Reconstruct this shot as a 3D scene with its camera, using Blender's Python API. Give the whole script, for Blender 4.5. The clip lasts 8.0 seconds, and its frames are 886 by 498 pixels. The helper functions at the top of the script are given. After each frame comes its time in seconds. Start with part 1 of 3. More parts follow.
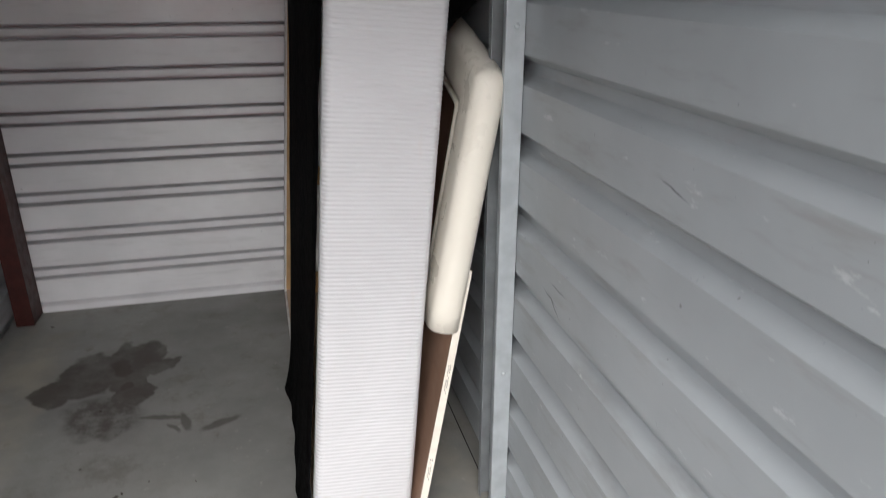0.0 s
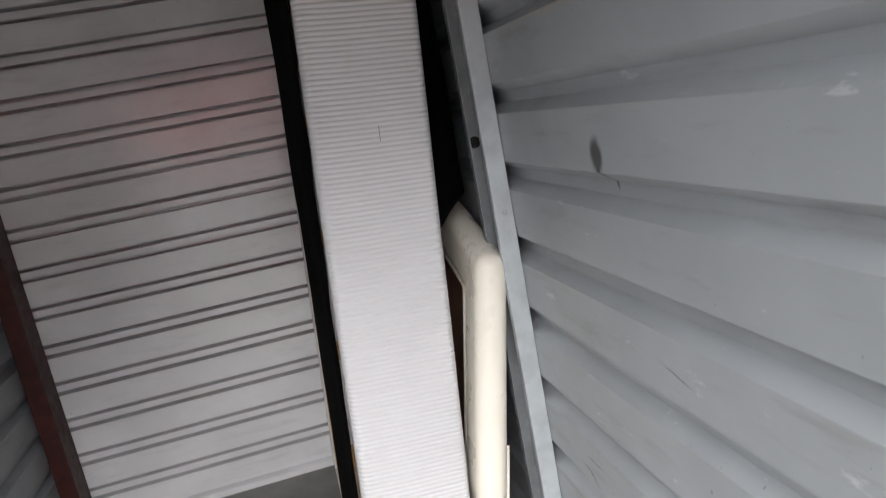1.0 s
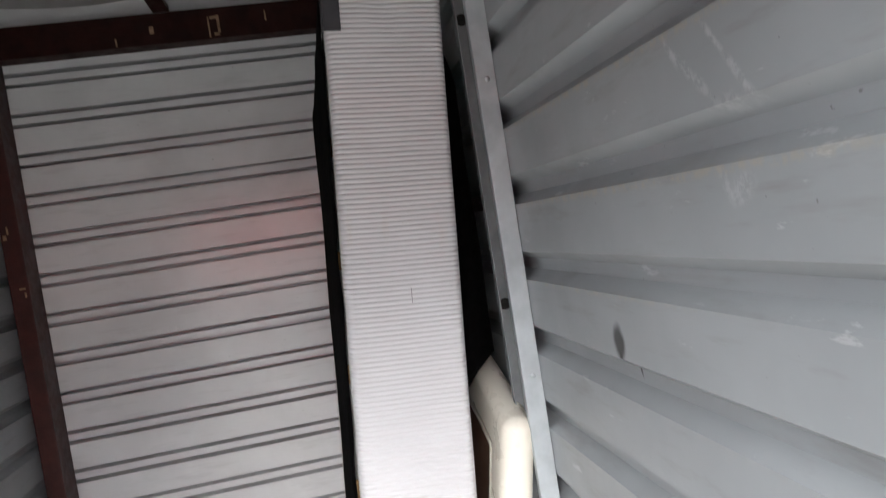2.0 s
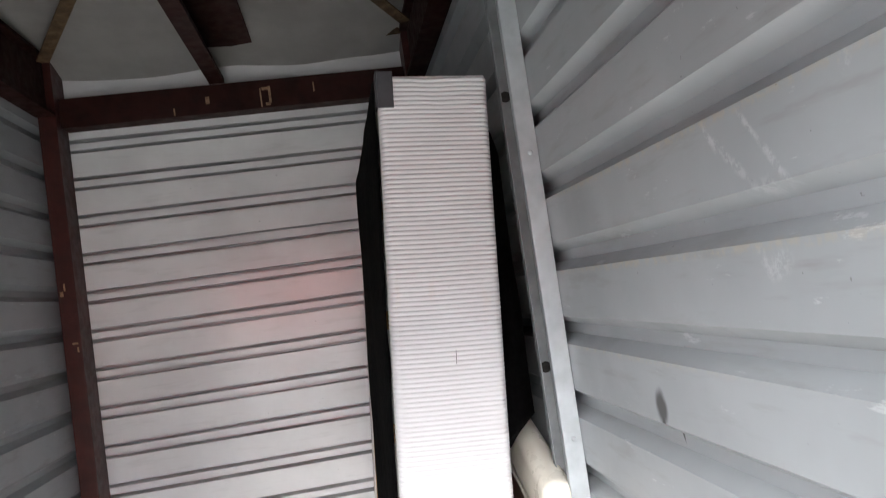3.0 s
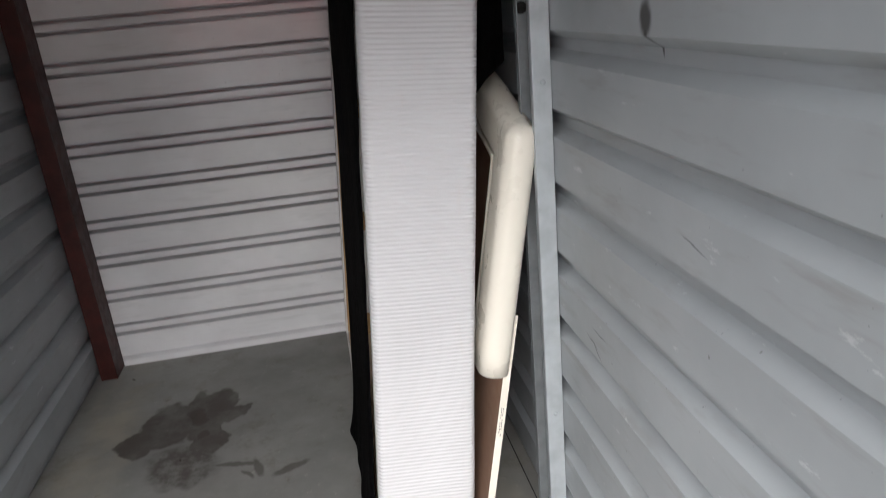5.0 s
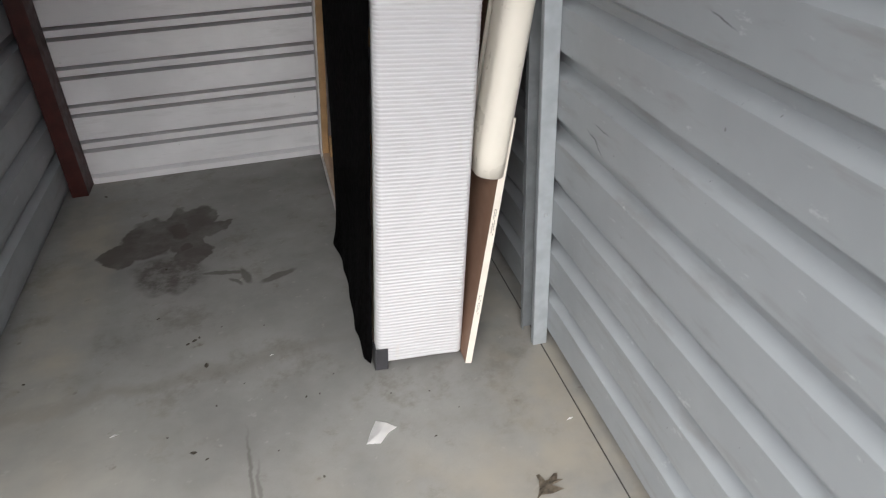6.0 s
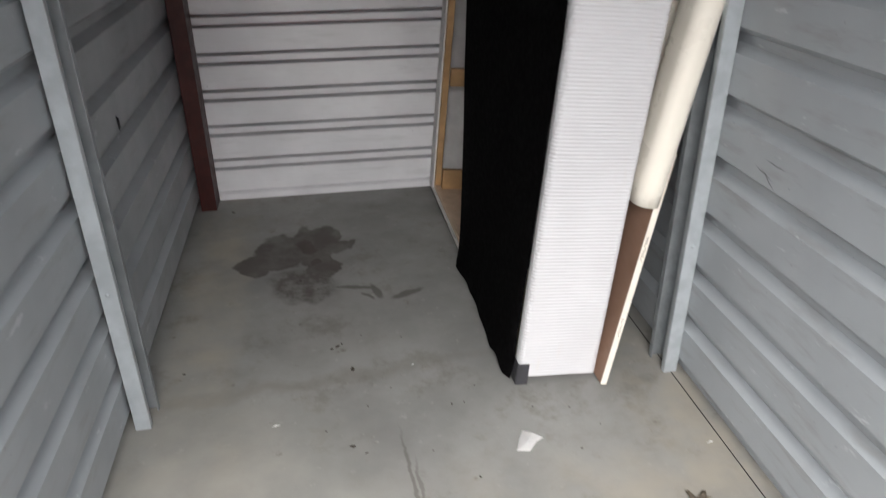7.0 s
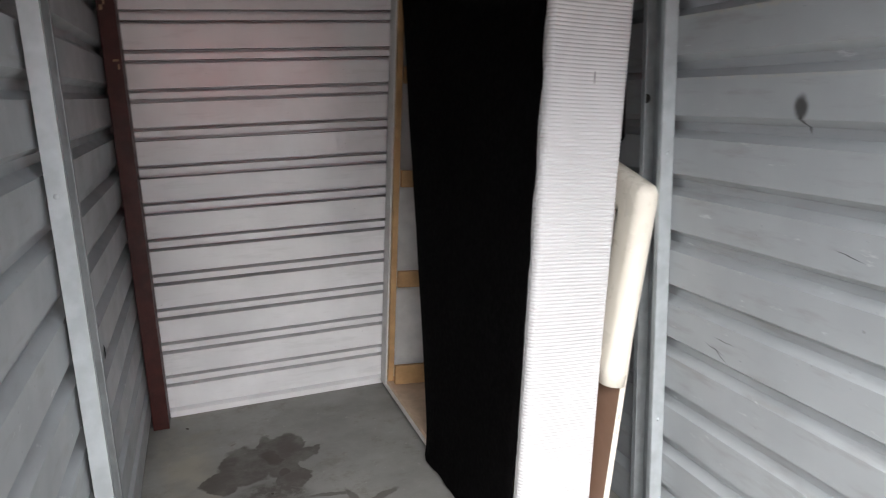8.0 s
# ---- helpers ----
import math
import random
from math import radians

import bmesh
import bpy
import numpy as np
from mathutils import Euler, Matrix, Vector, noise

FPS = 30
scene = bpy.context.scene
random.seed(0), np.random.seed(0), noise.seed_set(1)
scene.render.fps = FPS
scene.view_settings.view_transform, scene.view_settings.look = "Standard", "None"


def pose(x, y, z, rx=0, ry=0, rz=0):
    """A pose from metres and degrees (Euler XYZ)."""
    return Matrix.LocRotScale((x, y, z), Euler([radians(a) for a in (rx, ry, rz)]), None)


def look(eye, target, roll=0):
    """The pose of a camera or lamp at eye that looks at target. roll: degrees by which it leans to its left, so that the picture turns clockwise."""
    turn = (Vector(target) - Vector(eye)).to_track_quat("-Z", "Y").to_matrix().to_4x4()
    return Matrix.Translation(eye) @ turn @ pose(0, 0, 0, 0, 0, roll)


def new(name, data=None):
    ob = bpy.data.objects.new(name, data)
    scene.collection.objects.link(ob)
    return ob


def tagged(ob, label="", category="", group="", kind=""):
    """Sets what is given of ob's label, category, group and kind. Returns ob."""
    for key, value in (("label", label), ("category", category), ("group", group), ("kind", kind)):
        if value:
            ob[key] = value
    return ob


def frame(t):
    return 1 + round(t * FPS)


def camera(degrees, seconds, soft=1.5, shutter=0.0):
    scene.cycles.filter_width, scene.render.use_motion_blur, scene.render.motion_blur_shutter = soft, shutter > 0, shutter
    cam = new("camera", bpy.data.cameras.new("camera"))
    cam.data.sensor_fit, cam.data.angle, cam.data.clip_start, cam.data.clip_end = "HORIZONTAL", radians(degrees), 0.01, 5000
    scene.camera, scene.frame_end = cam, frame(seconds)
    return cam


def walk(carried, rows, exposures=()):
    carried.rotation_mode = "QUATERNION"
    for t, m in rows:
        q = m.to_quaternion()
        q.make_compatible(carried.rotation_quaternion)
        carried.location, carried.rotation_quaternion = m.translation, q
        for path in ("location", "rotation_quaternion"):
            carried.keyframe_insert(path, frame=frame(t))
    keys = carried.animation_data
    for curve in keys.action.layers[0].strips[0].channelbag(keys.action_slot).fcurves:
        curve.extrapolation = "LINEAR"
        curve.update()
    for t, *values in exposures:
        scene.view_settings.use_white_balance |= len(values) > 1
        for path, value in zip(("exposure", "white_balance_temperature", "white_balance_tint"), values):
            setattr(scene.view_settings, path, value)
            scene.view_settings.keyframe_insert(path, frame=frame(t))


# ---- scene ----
cam = camera(64.4, 8.0, soft=1.0, shutter=0.3)
PATH = [
    (0, (-0.025, -1.39, 1.306), (0.43, 0.415, 0.576), 0.1),
    (0.5, (0.002, -1.384, 1.399), (0.402, 0.494, 0.839), -4.2),
    (1, (0.037, -1.403, 1.457), (0.437, 0.513, 1.05), -10.9),
    (1.5, (0.08, -1.408, 1.513), (0.487, 0.532, 1.244), -9.6),
    (2.8, (0.04, -1.48, 1.574), (0.316, 0.496, 1.715), -8.8),
    (3, (0.031, -1.488, 1.568), (0.325, 0.487, 1.675), -8.2),
    (3.5, (0.023, -1.48, 1.539), (0.316, 0.497, 1.478), -7.1),
    (4, (0.019, -1.47, 1.497), (0.298, 0.494, 1.242), -5.8),
    (4.2, (0.017, -1.475, 1.472), (0.317, 0.469, 1.108), -6.1),
    (5.3, (0.01, -1.427, 1.363), (0.291, 0.372, 0.536), -4.9),
    (5.5, (-0.018, -1.445, 1.347), (0.286, 0.284, 0.389), -4.4),
    (6, (-0.129, -1.49, 1.304), (0.239, 0.169, 0.25), -2.7),
    (6.5, (-0.311, -1.582, 1.284), (0.031, 0.11, 0.273), -1.8),
    (7, (-0.488, -1.569, 1.301), (-0.184, 0.176, 0.373), -0.2),
    (7.5, (-0.597, -1.537, 1.327), (-0.161, 0.351, 0.833), 3.0),
    (8, (-0.741, -1.65, 1.4), (-0.116, 0.198, 0.959), -2.0),
]
walk(cam, [(t, look(eye, target, roll)) for t, eye, target, roll in PATH], [(0, 2.4), (1, 2.66), (1.6, 2.9), (2.9, 3.85), (3.5, 3.45), (4.2, 2.98), (5.5, 2.35), (6.5, 2.42), (7.2, 2.6), (8, 3.0)])

# ---- light ----
world = bpy.data.worlds.new("sky")
scene.world = world
world.use_nodes = True
wn = world.node_tree
sky = wn.nodes.new("ShaderNodeTexSky")
sky.sky_type, sky.sun_disc = "NISHITA", False
SUN_EL, SUN_AZ = radians(49), radians(192)
sky.sun_elevation, sky.sun_rotation = SUN_EL, SUN_AZ
haze = wn.nodes.new("ShaderNodeHueSaturation")  # thin overcast
haze.inputs["Saturation"].default_value = 0.25
wn.links.new(sky.outputs[0], haze.inputs["Color"])
wn.links.new(haze.outputs[0], wn.nodes["Background"].inputs[0])
wn.nodes["Background"].inputs[1].default_value = 0.12
sun = new("sun", bpy.data.lights.new("sun", "SUN"))
sun.data.energy, sun.data.angle, sun.data.color = 1.75, radians(68), (1.0, 0.975, 0.945)
sun.matrix_world = look((4 * math.sin(SUN_AZ), 4 * math.cos(SUN_AZ), 4 * math.tan(SUN_EL)), (0, 0, 0))


# ---- materials ----
class Nodes:
    """A material under construction."""

    def __init__(self, name, rough=0.6, metal=0.0, spec=0.5):
        self.mat = bpy.data.materials.new(name)
        self.mat.use_nodes = True
        self.nt = self.mat.node_tree
        self.bsdf = self.nt.nodes["Principled BSDF"]
        self.put("Roughness", rough)
        self.put("Metallic", metal)
        self.put("Specular IOR Level", spec)
        self.coord = self.node("ShaderNodeTexCoord").outputs["Object"]

    def node(self, kind, **sets):
        n = self.nt.nodes.new(kind)
        for k, v in sets.items():
            setattr(n, k, v)
        return n

    def wire(self, value, socket):
        if isinstance(value, bpy.types.NodeSocket):
            self.nt.links.new(value, socket)
        else:
            socket.default_value = value

    def put(self, name, value):
        self.wire(value, self.bsdf.inputs[name])

    def noise(self, scale, detail=4.0, rough=0.55, vec=None):
        n = self.node("ShaderNodeTexNoise")
        self.wire(self.coord if vec is None else vec, n.inputs["Vector"])
        n.inputs["Scale"].default_value, n.inputs["Detail"].default_value = scale, detail
        n.inputs["Roughness"].default_value = rough
        return n.outputs["Fac"]

    def stretch(self, sx, sy, sz):
        n = self.node("ShaderNodeMapping")
        self.wire(self.coord, n.inputs["Vector"])
        n.inputs["Scale"].default_value = (sx, sy, sz)
        return n.outputs["Vector"]

    def ramp(self, fac, lo, hi, a=0.0, b=1.0):
        n = self.node("ShaderNodeMapRange", interpolation_type="SMOOTHSTEP")
        self.wire(fac, n.inputs["Value"])
        for key, v in (("From Min", lo), ("From Max", hi), ("To Min", a), ("To Max", b)):
            n.inputs[key].default_value = v
        return n.outputs["Result"]

    def math(self, op, a, b=0.0):
        n = self.node("ShaderNodeMath", operation=op)
        self.wire(a, n.inputs[0])
        self.wire(b, n.inputs[1])
        return n.outputs[0]

    def mix(self, fac, a, b):
        n = self.node("ShaderNodeMix", data_type="RGBA")
        self.wire(fac, n.inputs["Factor"])
        for v, s in ((a, n.inputs[6]), (b, n.inputs[7])):
            self.wire(v if isinstance(v, bpy.types.NodeSocket) else (*v, 1.0), s)
        return n.outputs[2]

    def bump(self, height, strength=0.3, distance=0.002):
        n = self.node("ShaderNodeBump")
        n.inputs["Strength"].default_value, n.inputs["Distance"].default_value = strength, distance
        self.wire(height, n.inputs["Height"])
        self.put("Normal", n.outputs["Normal"])

    def wobble(self, scale, size):
        """The object's coordinates, shifted about by noise."""
        wob = self.node("ShaderNodeTexNoise")
        self.wire(self.coord, wob.inputs["Vector"])
        wob.inputs["Scale"].default_value, wob.inputs["Detail"].default_value = scale, 4.0
        mid = self.node("ShaderNodeVectorMath", operation="SUBTRACT")
        self.wire(wob.outputs["Color"], mid.inputs[0])
        mid.inputs[1].default_value = (0.5, 0.5, 0.5)
        add = self.node("ShaderNodeVectorMath", operation="MULTIPLY_ADD")
        self.wire(mid.outputs[0], add.inputs[0])
        add.inputs[1].default_value = (size, size, size)
        self.wire(self.coord, add.inputs[2])
        return add.outputs[0]

    def spot_yz(self, vec, cy, cz, ry, rz, turn=0.0, soft=0.25):
        """1 inside an ellipse on a side wall, 0 outside."""
        n = self.node("ShaderNodeMapping", vector_type="TEXTURE")
        self.wire(vec, n.inputs["Vector"])
        n.inputs["Location"].default_value = (0, cy, cz)
        n.inputs["Rotation"].default_value = (radians(turn), 0, 0)
        n.inputs["Scale"].default_value = (1000.0, ry, rz)
        d = self.node("ShaderNodeVectorMath", operation="LENGTH")
        self.wire(n.outputs["Vector"], d.inputs[0])
        return self.ramp(d.outputs["Value"], 1.0 - soft, 1.0 + soft, 1.0, 0.0)

    def spot(self, vec, cx, cy, rx, ry, turn=0.0, soft=0.25):
        """1 inside an ellipse on the ground plan, 0 outside."""
        n = self.node("ShaderNodeMapping", vector_type="TEXTURE")
        self.wire(vec, n.inputs["Vector"])
        n.inputs["Location"].default_value = (cx, cy, 0)
        n.inputs["Rotation"].default_value = (0, 0, radians(turn))
        n.inputs["Scale"].default_value = (rx, ry, 1000.0)
        d = self.node("ShaderNodeVectorMath", operation="LENGTH")
        self.wire(n.outputs["Vector"], d.inputs[0])
        return self.ramp(d.outputs["Value"], 1.0 - soft, 1.0 + soft, 1.0, 0.0)


def plain(name, colour, rough=0.6, metal=0.0, spec=0.5, vary=0.15, scale=9.0, grain=160.0, bump=0.15, dist=0.001):
    """A surface with stains at one scale and grain at another."""
    m = Nodes(name, rough, metal, spec)
    dark = tuple(c * (1 - vary) for c in colour)
    light = tuple(min(1.0, c * (1 + vary * 0.6)) for c in colour)
    big = m.ramp(m.noise(scale), 0.3, 0.7)
    c = m.mix(big, dark, light)
    fine = m.noise(grain, 2.0)
    c = m.mix(m.ramp(fine, 0.35, 0.8, 0.0, vary), c, dark)
    m.put("Base Color", c)
    m.put("Roughness", m.ramp(m.noise(scale * 2.3), 0.3, 0.7, rough * 0.85, min(1.0, rough * 1.15)))
    m.bump(fine, bump, dist)
    return m.mat


def sheet_metal(name, colour, rough, scuff, dirt, marks=(), spec=0.5):
    """Painted corrugated steel: faint blotches, long streaks, scuffs, grime."""
    m = Nodes(name, rough, 0.0, spec)
    c = m.mix(m.ramp(m.noise(3.0, 5.0), 0.3, 0.72), tuple(v * 0.90 for v in colour), tuple(min(1, v * 1.05) for v in colour))
    streak = m.noise(6.0, 4.0, 0.6, m.stretch(0.8, 0.8, 5.0))
    c = m.mix(m.ramp(streak, 0.52, 0.75, 0.0, dirt), c, (0.20, 0.19, 0.17))
    rub = m.noise(14.0, 6.0, 0.7, m.stretch(1.0, 0.6, 2.2))
    c = m.mix(m.ramp(rub, 0.63, 0.70, 0.0, scuff), c, (0.72, 0.74, 0.75))
    fleck = m.noise(75.0, 2.0, 0.6)
    c = m.mix(m.ramp(fleck, 0.74, 0.79, 0.0, 0.55), c, (0.10, 0.09, 0.08))
    if marks:
        v = m.wobble(38.0, 0.010)
        for colour_b, strength, y, z, ry, rz, turn, soft in marks:
            mask = m.math("MULTIPLY", m.spot_yz(v, y, z, ry, rz, turn, soft), strength)
            if colour_b[0] > 0.3:  # rubbed paint is broken up
                mask = m.math("MULTIPLY", mask, m.ramp(m.noise(70.0, 4.0, 0.7), 0.42, 0.60))
            c = m.mix(mask, c, colour_b)
    m.put("Base Color", c)
    m.put("Roughness", m.ramp(m.noise(7.0), 0.25, 0.75, rough * 0.8, rough * 1.25))
    m.bump(m.noise(4.0, 3.0), 0.25, 0.006)
    return m.mat


WALL = sheet_metal("grey painted steel", (0.330, 0.353, 0.367), 0.40, 0.30, 0.38)
GREASE, WHITE_RUB, TAN = (0.02, 0.019, 0.018), (0.72, 0.74, 0.75), (0.42, 0.36, 0.25)
MARKS = [(GREASE, 0.9, -0.447, 1.337, 0.017, 0.026, 0, 0.4), (GREASE, 0.9, -0.448, 1.310, 0.005, 0.010, -8, 0.4), (GREASE, 0.9, -0.4525, 1.296, 0.0025, 0.016, -16, 0.4)]
MARKS += [(WHITE_RUB, k * 0.55, y, z, ry, rz, turn, 0.7) for k, y, z, ry, rz, turn in (
    (0.6, -0.703, 1.700, 0.004, 0.020, -30), (0.5, -0.725, 1.680, 0.005, 0.022, -40), (0.45, -0.752, 1.655, 0.006, 0.026, -45), (0.6, -0.785, 1.695, 0.004, 0.022, -38),
    (0.55, -0.820, 1.650, 0.005, 0.028, -38), (0.3, -0.80, 1.625, 0.03, 0.010, 0), (0.35, -0.775, 1.545, 0.006, 0.018, -25), (0.4, -0.80, 1.54, 0.02, 0.012, -30), (0.35, -0.94, 1.715, 0.006, 0.012, 0))]
MARKS += [(TAN, 0.45, -0.50, z, 0.50, 0.006, 0, 0.7) for z in (1.721, 1.5635)] + [(TAN, 0.35, -0.30, 1.4065, 0.30, 0.004, 0, 0.7)]
MARKS += [(GREASE, 0.75, y, z, 0.030, 0.0013, turn, 0.5) for y, z, turn in ((-0.22, 0.709, 10), (-0.255, 0.740, 0), (-0.24, 0.700, 28), (-0.60, 1.040, 10))]
WALL_R = sheet_metal("grey painted steel, marked", (0.330, 0.353, 0.367), 0.40, 0.30, 0.38, MARKS)
BACK = sheet_metal("white painted steel", (0.80, 0.80, 0.81), 0.20, 0.0, 0.14, spec=1.0)
# darker copy of the galvanized steel, with the studs' inner shade in its colour
GALV_SHADED = plain("galvanized steel, shaded", (0.27, 0.29, 0.30), 0.5, 0.35, 0.5, 0.18, 14.0, 90.0, 0.1)
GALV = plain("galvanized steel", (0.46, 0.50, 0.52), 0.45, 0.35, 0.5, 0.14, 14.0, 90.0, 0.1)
PRIMER = plain("red oxide primer", (0.050, 0.010, 0.0075), 0.5, 0.0, 0.4, 0.35, 12.0, 120.0, 0.2)
CHALK = plain("scratched primer", (0.34, 0.22, 0.14), 0.8, 0.0, 0.2, 0.4, 60.0)
RUSTY = plain("weathered strap steel", (0.16, 0.105, 0.06), 0.7, 0.2, 0.3, 0.55, 22.0, 110.0, 0.3)
INSUL = plain("white vinyl insulation facing", (0.62, 0.61, 0.59), 0.45, 0.0, 0.4, 0.12, 5.0, 60.0, 0.3)
CREAM = plain("cream lacquer", (0.82, 0.775, 0.68), 0.30, 0.0, 0.45, 0.02, 4.0, 200.0, 0.02, 0.0005)
EDGE = plain("cream melamine edge", (0.80, 0.745, 0.65), 0.45, 0.0, 0.4, 0.06, 18.0)
BROWN = plain("brown hardboard", (0.27, 0.165, 0.115), 0.62, 0.0, 0.35, 0.12, 7.0, 300.0, 0.1)
DARKBOARD = plain("dark hardboard back", (0.075, 0.05, 0.036), 0.8, 0.0, 0.2, 0.2, 7.0, 300.0, 0.1)
# the post primer darkened: shade under the roof is put into the colour
PRIMER_SHADED = plain("red oxide primer, shaded", (0.026, 0.0065, 0.0052), 0.6, 0.0, 0.2, 0.35, 12.0, 120.0, 0.2)
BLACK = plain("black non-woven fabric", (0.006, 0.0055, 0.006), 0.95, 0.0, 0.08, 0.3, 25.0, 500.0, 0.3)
WOOD = plain("pine", (0.50, 0.31, 0.15), 0.65, 0.0, 0.3, 0.22, 11.0, 140.0, 0.2)
WOODP = plain("pale pine", (0.60, 0.45, 0.33), 0.7, 0.0, 0.3, 0.18, 9.0, 140.0, 0.2)
LINING = plain("white lining cloth", (0.70, 0.69, 0.67), 0.9, 0.0, 0.1, 0.1, 12.0, 300.0, 0.3)
GUARD = plain("grey plastic", (0.045, 0.045, 0.05), 0.5, 0.0, 0.4, 0.2, 30.0)
PAPER = plain("white paper", (0.88, 0.87, 0.86), 0.8, 0.0, 0.2, 0.05, 30.0)
LEAF = plain("dry leaf", (0.21, 0.175, 0.135), 0.8, 0.0, 0.2, 0.4, 60.0)
INK = plain("black print", (0.03, 0.03, 0.03), 0.7, 0.0, 0.2, 0.2)
GRIME = plain("black grime", (0.018, 0.017, 0.016), 0.8, 0.0, 0.2, 0.4, 60.0)
DEBRIS = plain("dry dirt crumbs", (0.085, 0.075, 0.062), 0.9, 0.0, 0.1, 0.4, 90.0)
RED = plain("red painted steel door", (0.60, 0.08, 0.07), 0.5, 0.0, 0.4, 0.1)
STUCCO = plain("light masonry", (0.60, 0.59, 0.57), 0.9, 0.0, 0.2, 0.1)

# kept very white to brighten the reflection in the back wall
FACADE = plain("white painted masonry", (0.84, 0.83, 0.81), 0.85, 0.0, 0.2, 0.06)


def fabric():
    m = Nodes("white quilted border fabric", 0.85, 0.0, 0.15)
    c = m.mix(m.ramp(m.noise(2.2, 3.0), 0.35, 0.7), (0.56, 0.56, 0.57), (0.61, 0.61, 0.62))
    c = m.mix(m.ramp(m.noise(7.0, 6.0, 0.65, m.stretch(4.0, 4.0, 0.8)), 0.60, 0.74, 0.0, 0.35), c, (0.58, 0.54, 0.50))
    c = m.mix(m.ramp(m.noise(40.0, 3.0), 0.72, 0.78, 0.0, 0.3), c, (0.42, 0.40, 0.38))
    m.put("Base Color", c)
    m.bump(m.noise(420.0, 2.0), 0.25, 0.001)
    return m.mat


def concrete():
    m = Nodes("concrete", 0.62, 0.0, 0.35)
    v = m.wobble(9.0, 0.13)
    c = m.mix(m.ramp(m.noise(1.7, 6.0, 0.6), 0.3, 0.7), (0.182, 0.180, 0.173), (0.285, 0.281, 0.268))
    c = m.mix(m.ramp(m.noise(11.0, 6.0, 0.7), 0.45, 0.75, 0.0, 0.5), c, (0.20, 0.195, 0.18))
    c = m.mix(m.ramp(m.noise(260.0, 2.0), 0.55, 0.8, 0.0, 0.35), c, (0.16, 0.155, 0.145))
    c = m.mix(m.ramp(m.noise(34.0, 4.0, 0.6), 0.62, 0.72, 0.0, 0.35), c, (0.40, 0.385, 0.36))
    c = m.mix(m.ramp(m.noise(4.2, 7.0, 0.75), 0.52, 0.66, 0.0, 0.55), c, (0.15, 0.135, 0.115))
    # tan dust towards the door and along the walls
    tan = m.math("MAXIMUM", m.spot(v, 0.1, -0.75, 0.75, 0.42, 8, 0.5), m.spot(v, -0.92, 0.7, 0.10, 0.9, 0, 0.6))
    tan = m.math("MAXIMUM", tan, m.spot(v, -0.90, -0.35, 0.2, 0.35, 0, 0.6))
    tan = m.math("MAXIMUM", tan, m.spot(v, 0.42, -0.5, 0.13, 0.8, 0, 0.6))
    c = m.mix(m.math("MULTIPLY", tan, m.ramp(m.noise(6.0, 5.0), 0.3, 0.7, 0.05, 0.75)), c, (0.335, 0.30, 0.245))
    # floor colour raised in a broken patch beside the doorway
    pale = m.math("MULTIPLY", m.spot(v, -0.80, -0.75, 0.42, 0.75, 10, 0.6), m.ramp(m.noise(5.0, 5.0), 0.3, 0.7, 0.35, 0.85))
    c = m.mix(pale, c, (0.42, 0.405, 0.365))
    # the dried spill
    wet = m.spot(v, -0.56, 1.00, 0.095, 0.17, -8, 0.06)
    for s in ((-0.70, 0.97, 0.10, 0.15, 0, 0.08), (-0.79, 0.85, 0.075, 0.085, 30, 0.08), (-0.54, 0.83, 0.065, 0.09, 0, 0.08), (-0.47, 0.98, 0.05, 0.06, 0, 0.10), (-0.60, 1.12, 0.05, 0.07, 0, 0.10)):
        wet = m.math("MAXIMUM", wet, m.spot(v, *s))
    thin = m.math("MULTIPLY", m.spot(v, -0.61, 0.68, 0.115, 0.13, 0, 0.25), m.ramp(m.noise(14.0, 5.0, 0.7), 0.36, 0.60, 0.25, 0.95))
    thin = m.math("MAXIMUM", thin, m.math("MULTIPLY", m.spot(v, -0.55, 0.38, 0.2, 0.2, 0, 0.7), 0.2))
    wet = m.math("MULTIPLY", wet, m.ramp(m.noise(8.0, 5.0, 0.65), 0.30, 0.60, 0.6, 1.0))
    wet = m.math("MAXIMUM", wet, thin)
    fine = m.wobble(22.0, 0.03)
    for s in ((-0.43, 0.640, 0.075, 0.010, -12, 0.3), (-0.352, 0.600, 0.014, 0.05, 18, 0.3), (-0.385, 0.575, 0.03, 0.008, -50, 0.4), (-0.245, 0.565, 0.062, 0.017, 24, 0.25)):
        wet = m.math("MAXIMUM", wet, m.math("MULTIPLY", m.spot(fine, *s), 0.75))
    for s in ((-0.60, 0.98, 0.05, 0.08, 0, 0.5), (-0.56, 0.86, 0.035, 0.03, 0, 0.4)):
        wet = m.math("MAXIMUM", wet, m.math("MULTIPLY", m.spot(v, *s), 1.15))
    c = m.mix(m.math("MULTIPLY", wet, 0.90), c, (0.066, 0.055, 0.048))
    # rubbed line in the slab
    c = m.mix(m.math("MULTIPLY", m.spot(fine, -0.346, -0.30, 0.005, 0.15, 3, 0.5), 0.6), c, (0.10, 0.09, 0.08))
    c = m.mix(m.math("MULTIPLY", m.spot(fine, -0.328, -0.33, 0.004, 0.08, 2, 0.5), 0.5), c, (0.10, 0.09, 0.08))
    c = m.mix(m.math("MULTIPLY", m.spot(v, -0.55, 0.12, 0.45, 0.025, 6, 0.8), 0.35), c, (0.14, 0.12, 0.10))
    # scattered rust-brown blots
    c = m.mix(m.ramp(m.noise(17.0, 3.0, 0.5), 0.70, 0.77, 0.0, 0.6), c, (0.12, 0.10, 0.08))
    m.put("Base Color", c)
    m.put("Roughness", m.ramp(m.noise(5.0), 0.3, 0.7, 0.5, 0.75))
